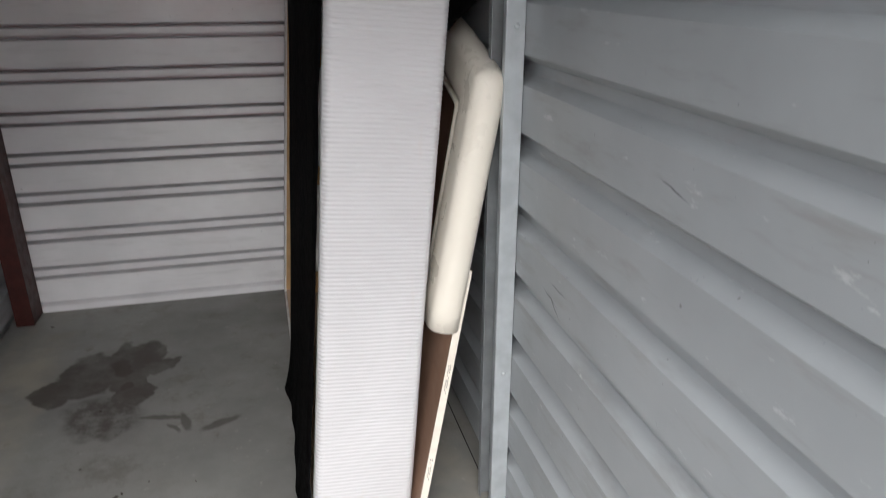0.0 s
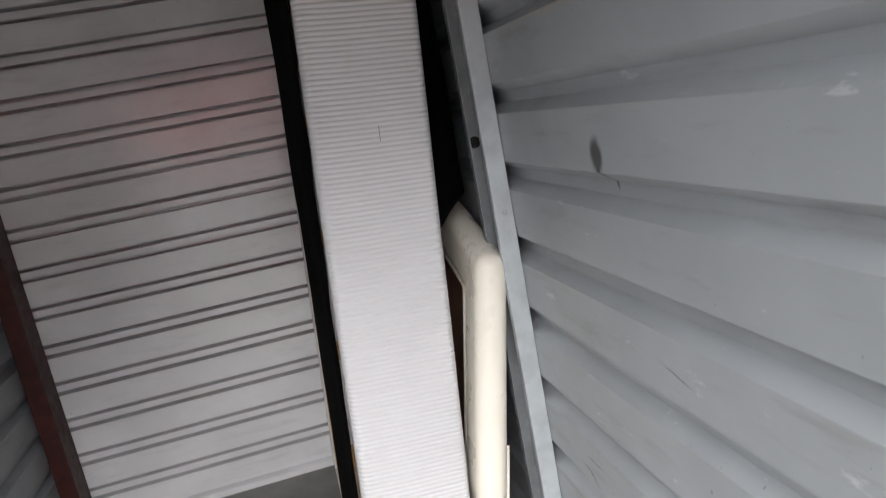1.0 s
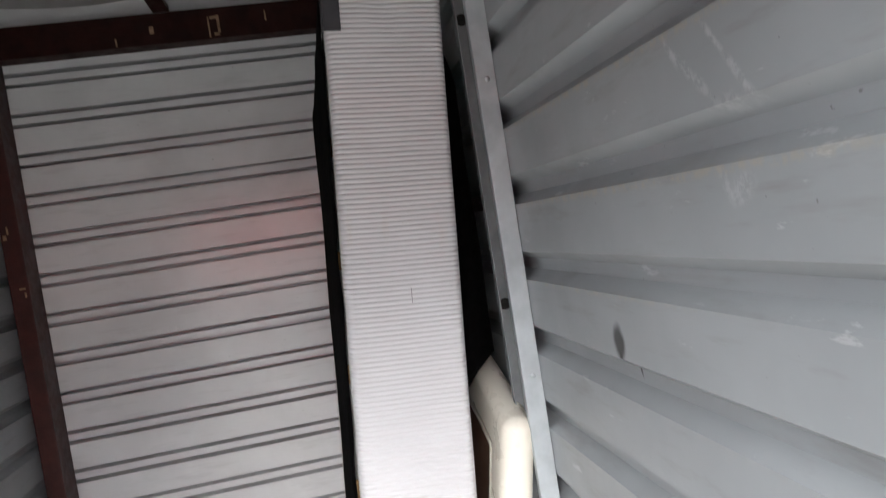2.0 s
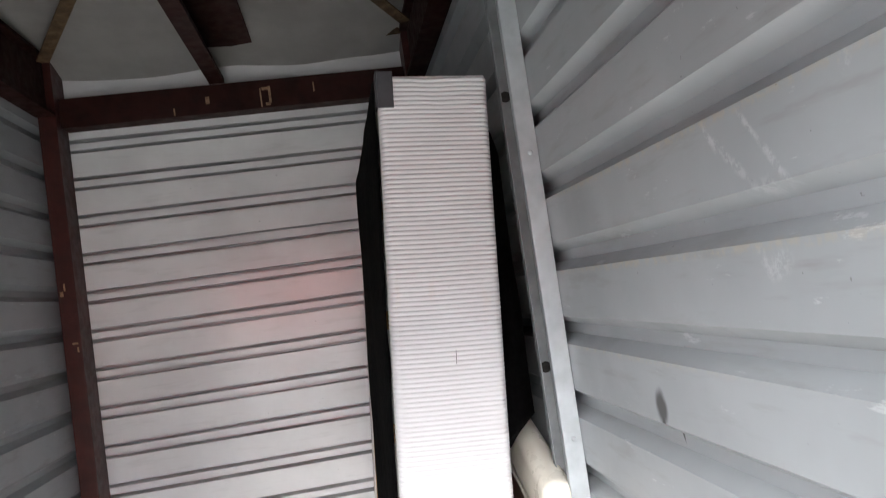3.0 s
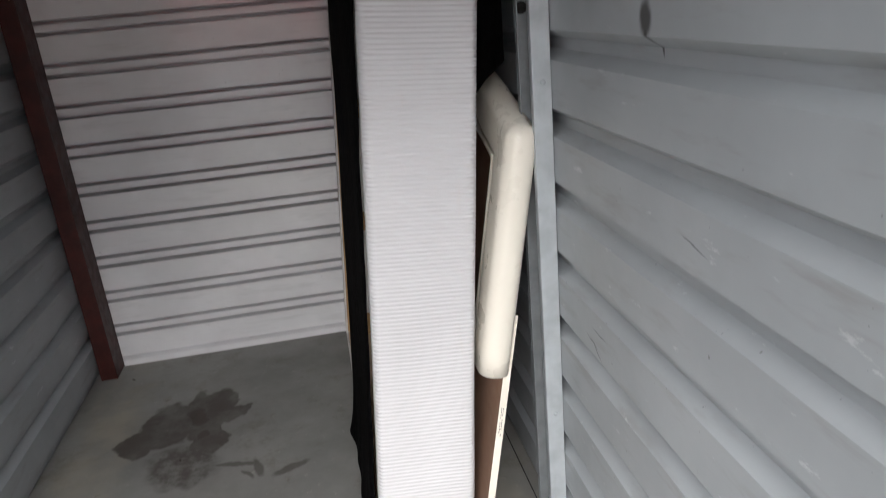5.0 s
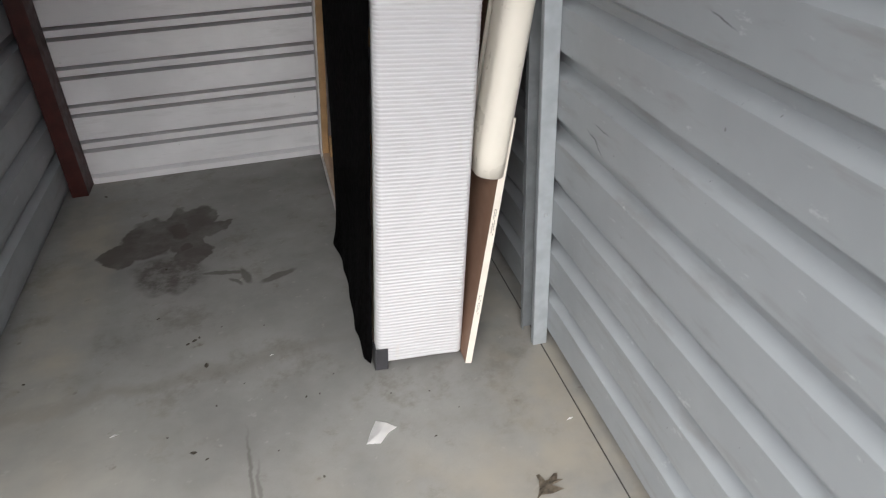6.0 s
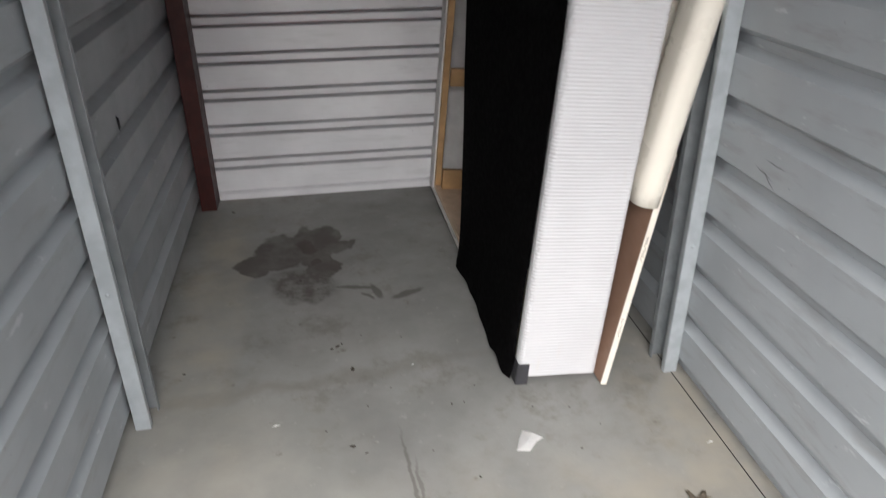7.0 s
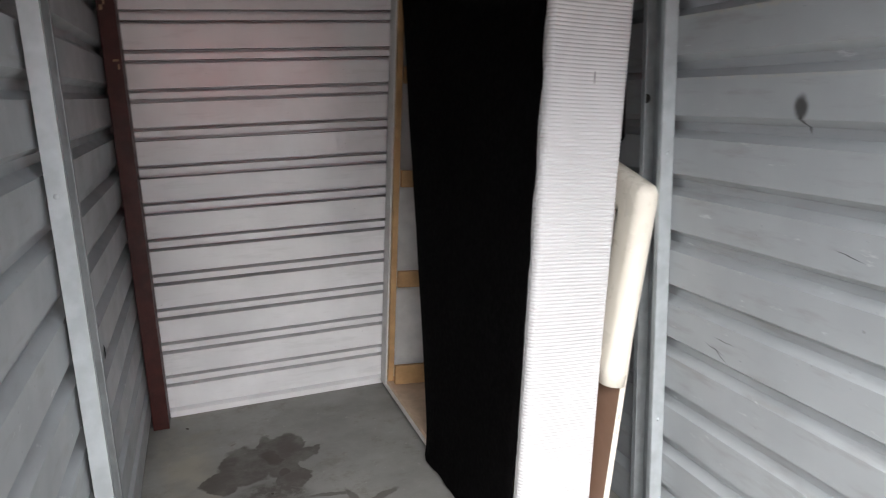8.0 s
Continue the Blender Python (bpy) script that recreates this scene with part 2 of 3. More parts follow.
    m.bump(m.noise(45.0, 6.0, 0.65), 0.25, 0.002)
    return m.mat


FABRIC, CONCRETE = fabric(), concrete()
DRIVE = plain("worn concrete driveway", (0.30, 0.292, 0.275), 0.9, 0.0, 0.2, 0.12, 0.6, 30.0)


# ---- mesh helpers ----
def part(name, bm, material, parent=None, label="", smooth=False):
    me = bpy.data.meshes.new(name)
    bmesh.ops.recalc_face_normals(bm, faces=bm.faces)
    bm.to_mesh(me)
    bm.free()
    me.materials.append(material)
    if smooth:
        for p in me.polygons:
            p.use_smooth = True
    ob = new(name, me)
    if parent is not None:
        ob.parent = parent
    return tagged(ob, label)


def box(bm, x0, x1, y0, y1, z0, z1, bevel=0.0):
    vs = [bm.verts.new((x, y, z)) for z in (z0, z1) for x, y in ((x0, y0), (x1, y0), (x1, y1), (x0, y1))]
    fs = [bm.faces.new([vs[i] for i in f]) for f in ((3, 2, 1, 0), (4, 5, 6, 7), (0, 1, 5, 4), (1, 2, 6, 5), (2, 3, 7, 6), (3, 0, 4, 7))]
    if bevel:
        edges = {e for f in fs for e in f.edges}
        bmesh.ops.bevel(bm, geom=list(edges), offset=bevel, segments=2, affect="EDGES", profile=0.6)
    return bm


def block(x0, x1, y0, y1, z0, z1, bevel=0.0):
    return box(bmesh.new(), x0, x1, y0, y1, z0, z1, bevel)


def prism(bm, outline, axis, a, b):
    """A closed outline (pairs) extruded along an axis from a to b."""
    def at(p, s):
        return (s, p[0], p[1]) if axis == "x" else (p[0], s, p[1]) if axis == "y" else (p[0], p[1], s)
    lo = [bm.verts.new(at(p, a)) for p in outline]
    hi = [bm.verts.new(at(p, b)) for p in outline]
    n = len(outline)
    for i in range(n):
        bm.faces.new((lo[i], lo[(i + 1) % n], hi[(i + 1) % n], hi[i]))
    bm.faces.new(lo[::-1])
    bm.faces.new(hi)
    return bm


def sheet_profile(grooves, top, up, floor, down, depth):
    """(offset, z) along a corrugated sheet from the floor up; grooves: z of each groove's upper lip."""
    pts = [(depth, 0.0), (depth, 0.034), (0.0, 0.052)]
    for z in grooves:
        if z > top - 0.01:
            break
        pts += [(0.0, z - up - floor - down), (depth, z - up - floor), (depth, z - up), (0.0, z)]
    return pts + [(0.0, top)]


def ribbed_profile(lips, top):
    """(offset, z) of a flat sheet with pairs of narrow steep grooves; lips: z of each groove's upper lip."""
    pts = [(0.0, 0.0), (0.0, 0.028), (0.022, 0.033), (0.022, 0.041), (0.0, 0.046)]
    for z in lips:
        pts += [(0.0, z - 0.052), (0.066, z - 0.051), (0.068, z - 0.037), (0.003, z - 0.036), (0.003, z - 0.0105), (0.068, z - 0.0095), (0.066, z + 0.0045), (0.0, z + 0.0055)]
    return pts + [(0.0, top)]


XL, XR, YB, YF = -1.06, 0.488, 1.545, -1.62
TOP = 2.69
SIDE = sheet_profile([0.2095 + 0.1575 * k for k in range(16)], 2.86, 0.018, 0.022, 0.020, 0.026)
REAR = ribbed_profile([0.1915 + 0.156 * k for k in range(15)], 2.86)

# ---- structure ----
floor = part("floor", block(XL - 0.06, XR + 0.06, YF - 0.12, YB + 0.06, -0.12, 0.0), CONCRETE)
tagged(floor, "grey concrete slab with a dark dried spill", "floor", kind="structure")
ground = part("ground", block(-400, 400, -400, 400, -0.4, -0.03), DRIVE)
tagged(ground, "worn light grey concrete driveway outside", "ground", kind="structure")

outline = [(XR + o, z) for o, z in SIDE] + [(XR + 0.06, 2.86), (XR + 0.06, 0.0)]
wall_right = part("wall_right", prism(bmesh.new(), outline, "y", YF, YB + 0.09), WALL_R)
tagged(wall_right, "grey painted corrugated steel partition wall", "wall", kind="structure")
outline = [(XL - o, z) for o, z in SIDE] + [(XL - 0.06, 2.86), (XL - 0.06, 0.0)]
wall_left = part("wall_left", prism(bmesh.new(), outline, "y", YF, YB + 0.09), WALL)
tagged(wall_left, "grey painted corrugated steel partition wall", "wall", kind="structure")
outline = [(YB + o, z) for o, z in REAR] + [(YB + 0.09, 2.86), (YB + 0.09, 0.0)]
wall_back = part("wall_back", prism(bmesh.new(), outline, "x", XL, XR), BACK)
tagged(wall_back, "white painted corrugated steel back wall", "wall", kind="structure")
# unseen shell, added to keep daylight from leaking in at the groove ends
bm = bmesh.new()
box(bm, XL - 0.2, XR + 0.2, YB + 0.092, YB + 0.16, -0.02, 2.86)
box(bm, XL - 0.2, XL - 0.062, YF - 0.1, YB + 0.09, -0.02, 2.86)
box(bm, XR + 0.062, XR + 0.2, YF - 0.1, YB + 0.09, -0.02, 2.86)
tagged(part("outer_shell", bm, STUCCO), "plain outer shell round the unit, added against light leaks", "wall", kind="structure")
trim = part("trim", prism(bmesh.new(), [(YB - 0.012, 0), (YB - 0.012, 0.026), (YB - 0.002, 0.030), (YB - 0.002, 0)], "x", -0.985, XR), BACK)
tagged(trim, "white steel base angle along the back wall", "trim", kind="structure")

bm = bmesh.new()
box(bm, XL - 0.06, -0.99, YF - 0.1, YF, 0, 2.9)
box(bm, 0.42, XR + 0.06, YF - 0.1, YF, 0, 2.9)
box(bm, -0.99, 0.42, YF - 0.1, YF, 1.97, 2.9)
wall_front = tagged(part("wall_front", bm, STUCCO), "light masonry front wall with a doorway", "wall", kind="structure")

# insulated roof, drooping to the rear eave
bm = bmesh.new()
NX, NY = 24, 40
rows = []
for j in range(NY + 1):
    y = -1.75 + (YB + 0.08 + 1.75) * j / NY
    row = []
    for i in range(NX + 1):
        x = XL - 0.08 + (XR - XL + 0.16) * i / NX
        z = 2.73 + 0.012 * noise.noise((x * 4, y * 3, 0)) - 0.02 * abs(math.sin((x + 0.3) * 4.2)) - 0.10 * max(0.0, (y - 1.15) / 0.4) ** 1.5
        row.append(bm.verts.new((x, y, z)))
    rows.append(row)
for j in range(NY):
    for i in range(NX):
        bm.faces.new((rows[j][i], rows[j][i + 1], rows[j + 1][i + 1], rows[j + 1][i]))
bmesh.ops.solidify(bm, geom=bm.faces[:], thickness=-0.05)
ceiling = part("ceiling", bm, INSUL, smooth=True)
tagged(ceiling, "white vinyl-faced roof insulation, sagging between the purlins", "ceiling", kind="structure")
roof = part("roof", block(XL - 3, XR + 3, -1.85, YB + 4, 2.86, 2.94), GALV)
tagged(roof, "flat steel roof above the unit", "roof", kind="structure")


def steel_post(x0, x1, y0, y1, top, label):
    ob = part("steel_post", block(x0, x1, y0, y1, 0, top, 0.003), PRIMER)
    return tagged(ob, label, "steel post")


def scratches(parent, spots, y):
    for x, z, w, h in spots:
        part("scratch", block(x, x + w, y - 0.002, y + 0.002, z, z + h), CHALK, parent)


post = steel_post(-1.054, -0.988, 1.42, YB - 0.003, TOP, "red oxide primed steel corner post on the concrete")
scratches(post, [(-1.045, 1.74, 0.012, 0.02), (-1.03, 1.76, 0.006, 0.03), (-1.02, 1.55, 0.02, 0.008), (-1.005, 1.52, 0.006, 0.02)], 1.42)
steel_post(0.415, 0.486, 1.42, YB - 0.003, TOP, "red oxide primed steel corner post behind the box spring")

beam = tagged(part("steel_beam", block(-0.986, 0.413, 1.46, YB - 0.003, 2.41, 2.53, 0.003), PRIMER_SHADED), "red primed steel header above the back wall, scratched", "steel beam")
scratches(beam, [(-0.2, 2.415, 0.006, 0.08), (-0.165, 2.43, 0.01, 0.07), (-0.19, 2.485, 0.03, 0.012), (-0.18, 2.42, 0.02, 0.012), (-0.42, 2.45, 0.016, 0.03), (-0.55, 2.415, 0.006, 0.03), (0.02, 2.46, 0.006, 0.04)], 1.46)

for x0, x1 in ((XL + 0.002, -0.985), (0.41, XR - 0.002)):
    bm = bmesh.new()
    box(bm, x0, x1, YF + 0.01, 1.417, 2.45, 2.465)
    box(bm, (x0 + x1) / 2 - 0.006, (x0 + x1) / 2 + 0.006, YF + 0.01, 1.417, 2.465, 2.665)
    box(bm, x0, x1, YF + 0.01, 1.417, 2.665, 2.68)
    tagged(part("rafter", bm, PRIMER_SHADED), "dark red steel rafter along the top of the partition", "rafter")

bm = bmesh.new()
box(bm, -0.395, -0.389, YF + 0.01, 1.458, 2.530, 2.710)
box(bm, -0.389, -0.335, YF + 0.01, 1.458, 2.530, 2.536)
box(bm, -0.341, -0.335, YF + 0.01, 1.458, 2.536, 2.552)
box(bm, -0.389, -0.200, YF + 0.01, 1.458, 2.670, 2.676)
tagged(part("purlin", bm, PRIMER_SHADED), "dark red steel purlin under the insulation", "purlin")


def strap(a, b, w=0.045, t=0.006):
    a, b = Vector(a), Vector(b)
    d = b - a
    bm = block(-w / 2, w / 2, 0, d.length, -t / 2, t / 2)
    ob = part("brace_strap", bm, RUSTY)
    ob.matrix_world = Matrix.Translation(a) @ d.to_track_quat("Y", "Z").to_matrix().to_4x4()
    return tagged(ob, "weathered brown steel brace strap under the roof", "brace", group="roof braces")


strap((-0.50, 0.50, 2.685), (-0.99, 1.36, 2.65))
strap((-0.02, 0.50, 2.685), (0.42, 1.27, 2.65))
strap((0.20, 1.62, 2.63), (0.415, 1.40, 2.67))


def stud(name, wall_x, side, y0, holes):
    """A C-shaped galvanized stud; side: +1 when its flanges point to +x."""
    s = side
    st = new(name)
    st.location = (wall_x, y0, 0)

    def bar(nm, x0, x1, ya, yb, mat=GALV):
        a, b = sorted((s * x0, s * x1))
        return part(nm, block(a, b, ya, yb, 0, 2.42, 0.0012), mat, st)
    # web and rear parts take the shaded copy, the front the plain steel
    bar("web", 0.001, 0.004, 0.0, 0.085, GALV_SHADED)
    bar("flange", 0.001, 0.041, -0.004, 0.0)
    rear = bar("flange", 0.001, 0.047, 0.085, 0.088, GALV_SHADED)
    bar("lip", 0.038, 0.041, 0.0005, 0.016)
    bar("lip", 0.044, 0.047, 0.0695, 0.0845, GALV_SHADED)
    for z in holes:
        bm = bmesh.new()
        bmesh.ops.create_cone(bm, cap_ends=True, segments=14, radius1=0.013, radius2=0.013, depth=0.001)
        bmesh.ops.rotate(bm, matrix=Matrix.Rotation(math.pi / 2, 3, "X"), verts=bm.verts)
        bmesh.ops.translate(bm, vec=(s * 0.032, 0.0842, z), verts=bm.verts)
        part("hole", bm, GRIME, rear, "dark punched hole")
    for z in (0.42, 1.21, 1.83, 2.2):
        bm = bmesh.new()
        bmesh.ops.create_uvsphere(bm, u_segments=10, v_segments=6, radius=0.006)
        bmesh.ops.scale(bm, vec=(1, 0.5, 1), verts=bm.verts)
        bmesh.ops.translate(bm, vec=(s * 0.019, -0.004, z), verts=bm.verts)
        part("screw", bm, GALV, st, smooth=True)
    return tagged(st, "galvanized steel channel stud fixed to the corrugated partition", "stud", group="wall studs")


stud("wall_stud", XR, -1, -0.018, (1.357, 1.98))
stud("wall_stud", XL + 0.008, 1, -0.004, ())

# ---- box spring on end, leaning on the headboard ----
BW, BD, BH = 0.240, 1.525, 2.03
LEAN = 4.65
spring = new("box_spring")
spring.matrix_world = pose(0.0, 0.0, 0.02, 0, LEAN, 0.4)
tagged(spring, "white ribbed queen box spring standing on end, black dust cover torn", "box spring")


def ribbed_front():
    """Ribbed border fabric over the narrow front face and round its corners."""
    bm = bmesh.new()
    pitch, steps = 0.0100, 6
    n = int((BH - 0.02) / pitch) * steps
    r = 0.016
    prof = [(-0.0005, 0.03, -1, 0.0), (0.0, 0.018, -1, 0)]
    for k in range(5):
        a = math.pi / 2 * k / 4
        prof.append((r - r * math.cos(a), r - r * math.sin(a), -math.cos(a), -math.sin(a)))
    for k in range(1, 12):
        prof.append((r + (BW - 2 * r) * k / 12, 0.0, 0, -1))
    for k in range(5):
        a = math.pi / 2 * k / 4
        prof.append((BW - r + r * math.sin(a), r - r * math.cos(a), math.sin(a), -math.cos(a)))
    prof += [(BW, 0.1, 1, 0), (BW, 0.4, 1, 0)]
    grid = []
    for j in range(n + 1):
        w = 0.01 + (BH - 0.02) * j / n
        puff = abs(math.sin(math.pi * j / steps)) ** 0.5 * 0.0042
        row = []
        for u, v, nx, ny in prof:
            q = puff * (0.35 if abs(nx) > 0.5 else 1.0) + 0.0015 * noise.noise((u * 9, v * 9, w * 2.6)) + 0.003 * noise.noise((u * 3, 4, w * 1.1))
            if w > 1.7:
                q -= 0.016 * max(0.0, math.sin((u * 1.6 + (w - 1.7)) * 15)) * (w - 1.7) * 2 * math.exp(-((u - 0.09) / 0.06) ** 2)
            wob = 0.0012 * noise.noise((u * 6, v * 6, w * 3 + 7))
            row.append(bm.verts.new((u + nx * q, v + ny * q, w + wob)))
        grid.append(row)
    for j in range(n):
        for i in range(len(prof) - 1):
            bm.faces.new((grid[j][i], grid[j][i + 1], grid[j + 1][i + 1], grid[j + 1][i]))
    return bm


part("border_fabric", ribbed_front(), FABRIC, spring, "white ribbed border fabric", smooth=True)
bm = bmesh.new()
box(bm, 0.004, BW, 0.02, BD, BH - 0.012, BH, 0.004)
box(bm, 0.004, BW - 0.015, BD - 0.008, BD, 0.0, BH - 0.013)
box(bm, 0.004, BW - 0.015, 0.02, BD - 0.009, 0.0, 0.010)
part("cover", bm, LINING, spring, "white cloth cover")
# unseen far face, made dark so less light bounces into the gap
part("top_cloth", block(BW - 0.014, BW - 0.002, 0.03, BD, 0.0, BH - 0.013), GUARD, spring, "dark grey non-slip top cloth")


def gap_shade():
    """Black sheet, added for the deep shade of the gap, bellied out above the headboard."""
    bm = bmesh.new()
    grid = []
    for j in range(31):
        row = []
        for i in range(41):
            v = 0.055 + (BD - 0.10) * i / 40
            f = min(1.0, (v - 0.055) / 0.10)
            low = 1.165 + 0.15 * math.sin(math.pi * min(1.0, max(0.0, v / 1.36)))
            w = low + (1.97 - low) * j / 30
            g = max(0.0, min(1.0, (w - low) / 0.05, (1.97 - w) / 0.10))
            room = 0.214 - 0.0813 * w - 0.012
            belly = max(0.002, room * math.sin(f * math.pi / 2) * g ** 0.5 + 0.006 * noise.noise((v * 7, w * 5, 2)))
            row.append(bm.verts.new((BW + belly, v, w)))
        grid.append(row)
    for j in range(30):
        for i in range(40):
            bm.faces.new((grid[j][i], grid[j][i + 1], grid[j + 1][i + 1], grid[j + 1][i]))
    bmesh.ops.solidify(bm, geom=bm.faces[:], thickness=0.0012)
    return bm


part("gap_shade", gap_shade(), BLACK, spring, "black sheet added for the shade in the gap behind the box spring", smooth=True)
bm = bmesh.new()
box(bm, -0.003, 0.003, 0.70, BD, -0.004, 0.010, 0.001)
box(bm, -0.003, 0.009, BD - 0.085, BD + 0.001, 0.0105, BH - 0.02, 0.001)
part("piping", bm, LINING, spring, "folded white cloth edge")
part("end_rail", block(0.003, 0.030, BD - 0.112, BD - 0.087, 0.032, BH - 0.013, 0.002), WOOD, spring, "raw pine rail")
part("bottom_rail", block(0.004, 0.022, 0.03, BD - 0.01, 0.0115, 0.030, 0.002), WOODP, spring, "pale pine rail")
part("bottom_slat", block(0.031, 0.215, BD - 0.140, BD - 0.114, 0.024, 0.115, 0.002), WOOD, spring, "raw pine slat")
part("bottom_board", block(0.023, 0.215, 0.03, BD - 0.03, 0.0115, 0.022, 0.002), WOODP, spring, "pale pine board")
for w in (0.50, 0.965, 1.42, 1.87):
    part("slat", block(0.031, 0.215, BD - 0.140, BD - 0.114, w, w + 0.075, 0.002), WOOD, spring, "raw pine slat")


def dust_cover():
    """Thin black cloth stapled over the frame, torn along a slanting line."""
    bm = bmesh.new()
    NW, NU = 130, 60
    grid = []
    for j in range(NW + 1):
        s = j / NW
        row = []
        for i in range(NU + 1):
            f = i / NU
            w = -0.008 + (BH + 0.004) * s
            tear = 0.76 + 0.331 * (w - 0.05) + 0.012 * noise.noise((0, w * 2.5, 1)) + 0.02 * math.exp(-w / 0.05)
            near = 0.020 + 0.007 * noise.noise((0, w * 9, 6)) + 0.003 * noise.noise((0, w * 45, 8))
            u = near + (tear - near) * f
            edge = math.exp(-w / 0.10)
            sag = 0.006 + 0.010 * max(0, noise.noise((u * 3, w * 1.7, 3)) + 0.2) + edge * (0.014 + 0.02 * noise.noise((u * 8, 1, 5)))
            sag *= min(1.0, u / 0.05)
            low = edge * (0.016 * noise.noise((u * 11, 0, 9)) - 0.004) * min(1.0, u / 0.03)
            wave = 0.006 * noise.noise((0, w * 11, 4)) * math.exp(-u / 0.02) * (1 if w > 1.3 else 0.4)
            row.append(bm.verts.new((-0.003 - max(sag, 0.001) + wave, u, max(w + low, -0.012))))
        grid.append(row)
    for j in range(NW):
        for i in range(NU):
            bm.faces.new((grid[j][i], grid[j][i + 1], grid[j + 1][i + 1], grid[j + 1][i]))
    bmesh.ops.solidify(bm, geom=bm.faces[:], thickness=0.0012)
    return bm


part("dust_cover", dust_cover(), BLACK, spring, "torn black dust cover cloth", smooth=True)


def corner_guard(w0, w1, wide):
    bm = bmesh.new()
    box(bm, -0.002, wide, -0.010, -0.006, w0, w1, 0.0015)
    box(bm, -0.006, -0.002, -0.010, 0.03, w0, w1, 0.0015)
    return part("corner_guard", bm, GUARD, spring, "dark grey plastic corner guard")


corner_guard(-0.012, 0.058, 0.030)
corner_guard(BH - 0.078, BH + 0.002, 0.032)
part("pen_mark", block(0.1327, 0.1333, -0.0085, -0.0055, 1.398, 1.428), INK, spring, "short pen stroke")

# ---- headboard leaning on the partition ----
head = new("headboard")
head.matrix_world = pose(0.254, -0.046, 0.004, 0, 9.9, 0)
tagged(head, "cream lacquered headboard with brown back panel, leaning on the partition", "headboard")


def splay(bm):
    """Leans the leg panel back and draws its near edge in towards the top."""
    for v in bm.verts:
        x, y, z = v.co
        v.co = (x + 0.034 * z, y + 0.09 * z * max(0.0, 1 - y), z)
    return bm


part("panel", splay(block(-0.0145, -0.002, 0.001, 1.40, 0.0, 0.69)), BROWN, head, "brown hardboard panel")
bm = bmesh.new()
box(bm, -0.0155, 0.0022, -0.003, 0.0005, 0.0, 0.69, 0.0008)
part("edge_band", splay(bm), EDGE, head, "cream edge band with small print")
# back of the panel, out of view, darkened to dim the wedge behind
part("back_skin", splay(block(-0.0015, 0.002, -0.0024, 1.40, 0.0, 0.69)), DARKBOARD, head, "dark brown hardboard back")
for w0, count, dx in ((0.155, 8, 0.0), (0.385, 10, 0.0)):
    for line in (0, 1):
        for k in range(count):
            if (k * 7 + line * 3) % 5:
                z = w0 + k * 0.0075
                part("print_bar", splay(block(-0.0100 + line * 0.004, -0.0088 + line * 0.004, -0.0036, -0.0026, z, z + 0.0055)), INK, head)


ARCH = 0.125


def arch(u):
    return ARCH * math.sin(math.pi * min(1.0, max(0.0, (u - 0.015) / 1.41)))


def rail_loop(u0, u1, w0, w1, r, section):
    """A closed section (n, outward) run up, over and down a board; r: outer corner radius of the plain line."""
    bm = bmesh.new()
    rings = []
    for side in (0, 1):
        for k in range(-1, 9):
            a = math.pi / 2 * max(k, 0) / 8
            ring = []
            for n, b in section:
                q = max(0.004, r + b)
                c, d = math.cos(a), math.sin(a)
                if side == 1:
                    c, d = d, c
                w = w1 + b - q + q * d
                if side == 0:
                    u = u0 - b + q - q * c
                else:
                    u = u1 + b - q + q * c
                if side == 0 and k == -1:
                    u, w = u0 - b, w0
                ring.append((n, u, w + arch(u) * (k >= 0)))
            if side == 1 and k == -1:
                for j in range(1, 16):
                    f = j / 16
                    over = []
                    for n, b in section:
                        q = max(0.004, r + b)
                        u = (u0 - b + q) * (1 - f) + (u1 + b - q) * f
                        over.append((n, u, w1 + b + arch(u)))
                    rings.append(over)
            else:
                rings.append(ring)
    rings.append([(n, u1 + b, w0) for n, b in section])
    def between(p, q):
        return [[tuple(c + (d - c) * j / 10 for c, d in zip(a, b)) for a, b in zip(p, q)] for j in range(1, 10)]
    rings = rings[:1] + between(rings[0], rings[1]) + rings[1:-1] + between(rings[-2], rings[-1]) + rings[-1:]
    rings = [[bm.verts.new(c) for c in ring] for ring in rings]
    k = len(section)
    for r0, r1 in zip(rings, rings[1:]):
        for i in range(k):
            bm.faces.new((r0[i], r0[(i + 1) % k], r1[(i + 1) % k], r1[i]))
    bm.faces.new(rings[0])
    bm.faces.new(rings[-1][::-1])
    return bm


def rounded(n0, n1, b0, b1, r, steps=5):
    pts = []
    for cx, cy, a0 in ((n1 - r, b1 - r, 0), (n0 + r, b1 - r, 90), (n0 + r, b0 + r, 180), (n1 - r, b0 + r, 270)):
        for k in range(steps + 1):
            a = radians(a0 + 90 * k / steps)
            pts.append((cx + r * math.cos(a), cy + r * math.sin(a)))
    return pts


part("frame", rail_loop(0.08, 1.36, 0.545, 1.072, -0.028, rounded(-0.056, 0.017, -0.070, 0.055, 0.034, 8)), CREAM, head, "glossy rounded cream frame", smooth=True)
top_line = [(1.33 - 1.22 * k / 20, 1.03 + arch(1.33 - 1.22 * k / 20)) for k in range(21)]
part("inset_panel", prism(bmesh.new(), [(0.11, 0.57), (1.33, 0.57)] + top_line, "x", -0.018, -0.0175), BROWN, head, "brown inset panel")
part("bead", rail_loop(0.182, 1.258, 0.575, 0.992, 0.010, rounded(-0.046, -0.010, -0.006, 0.006, 0.005, 3)), CREAM, head, "thin cream bead moulding", smooth=True)

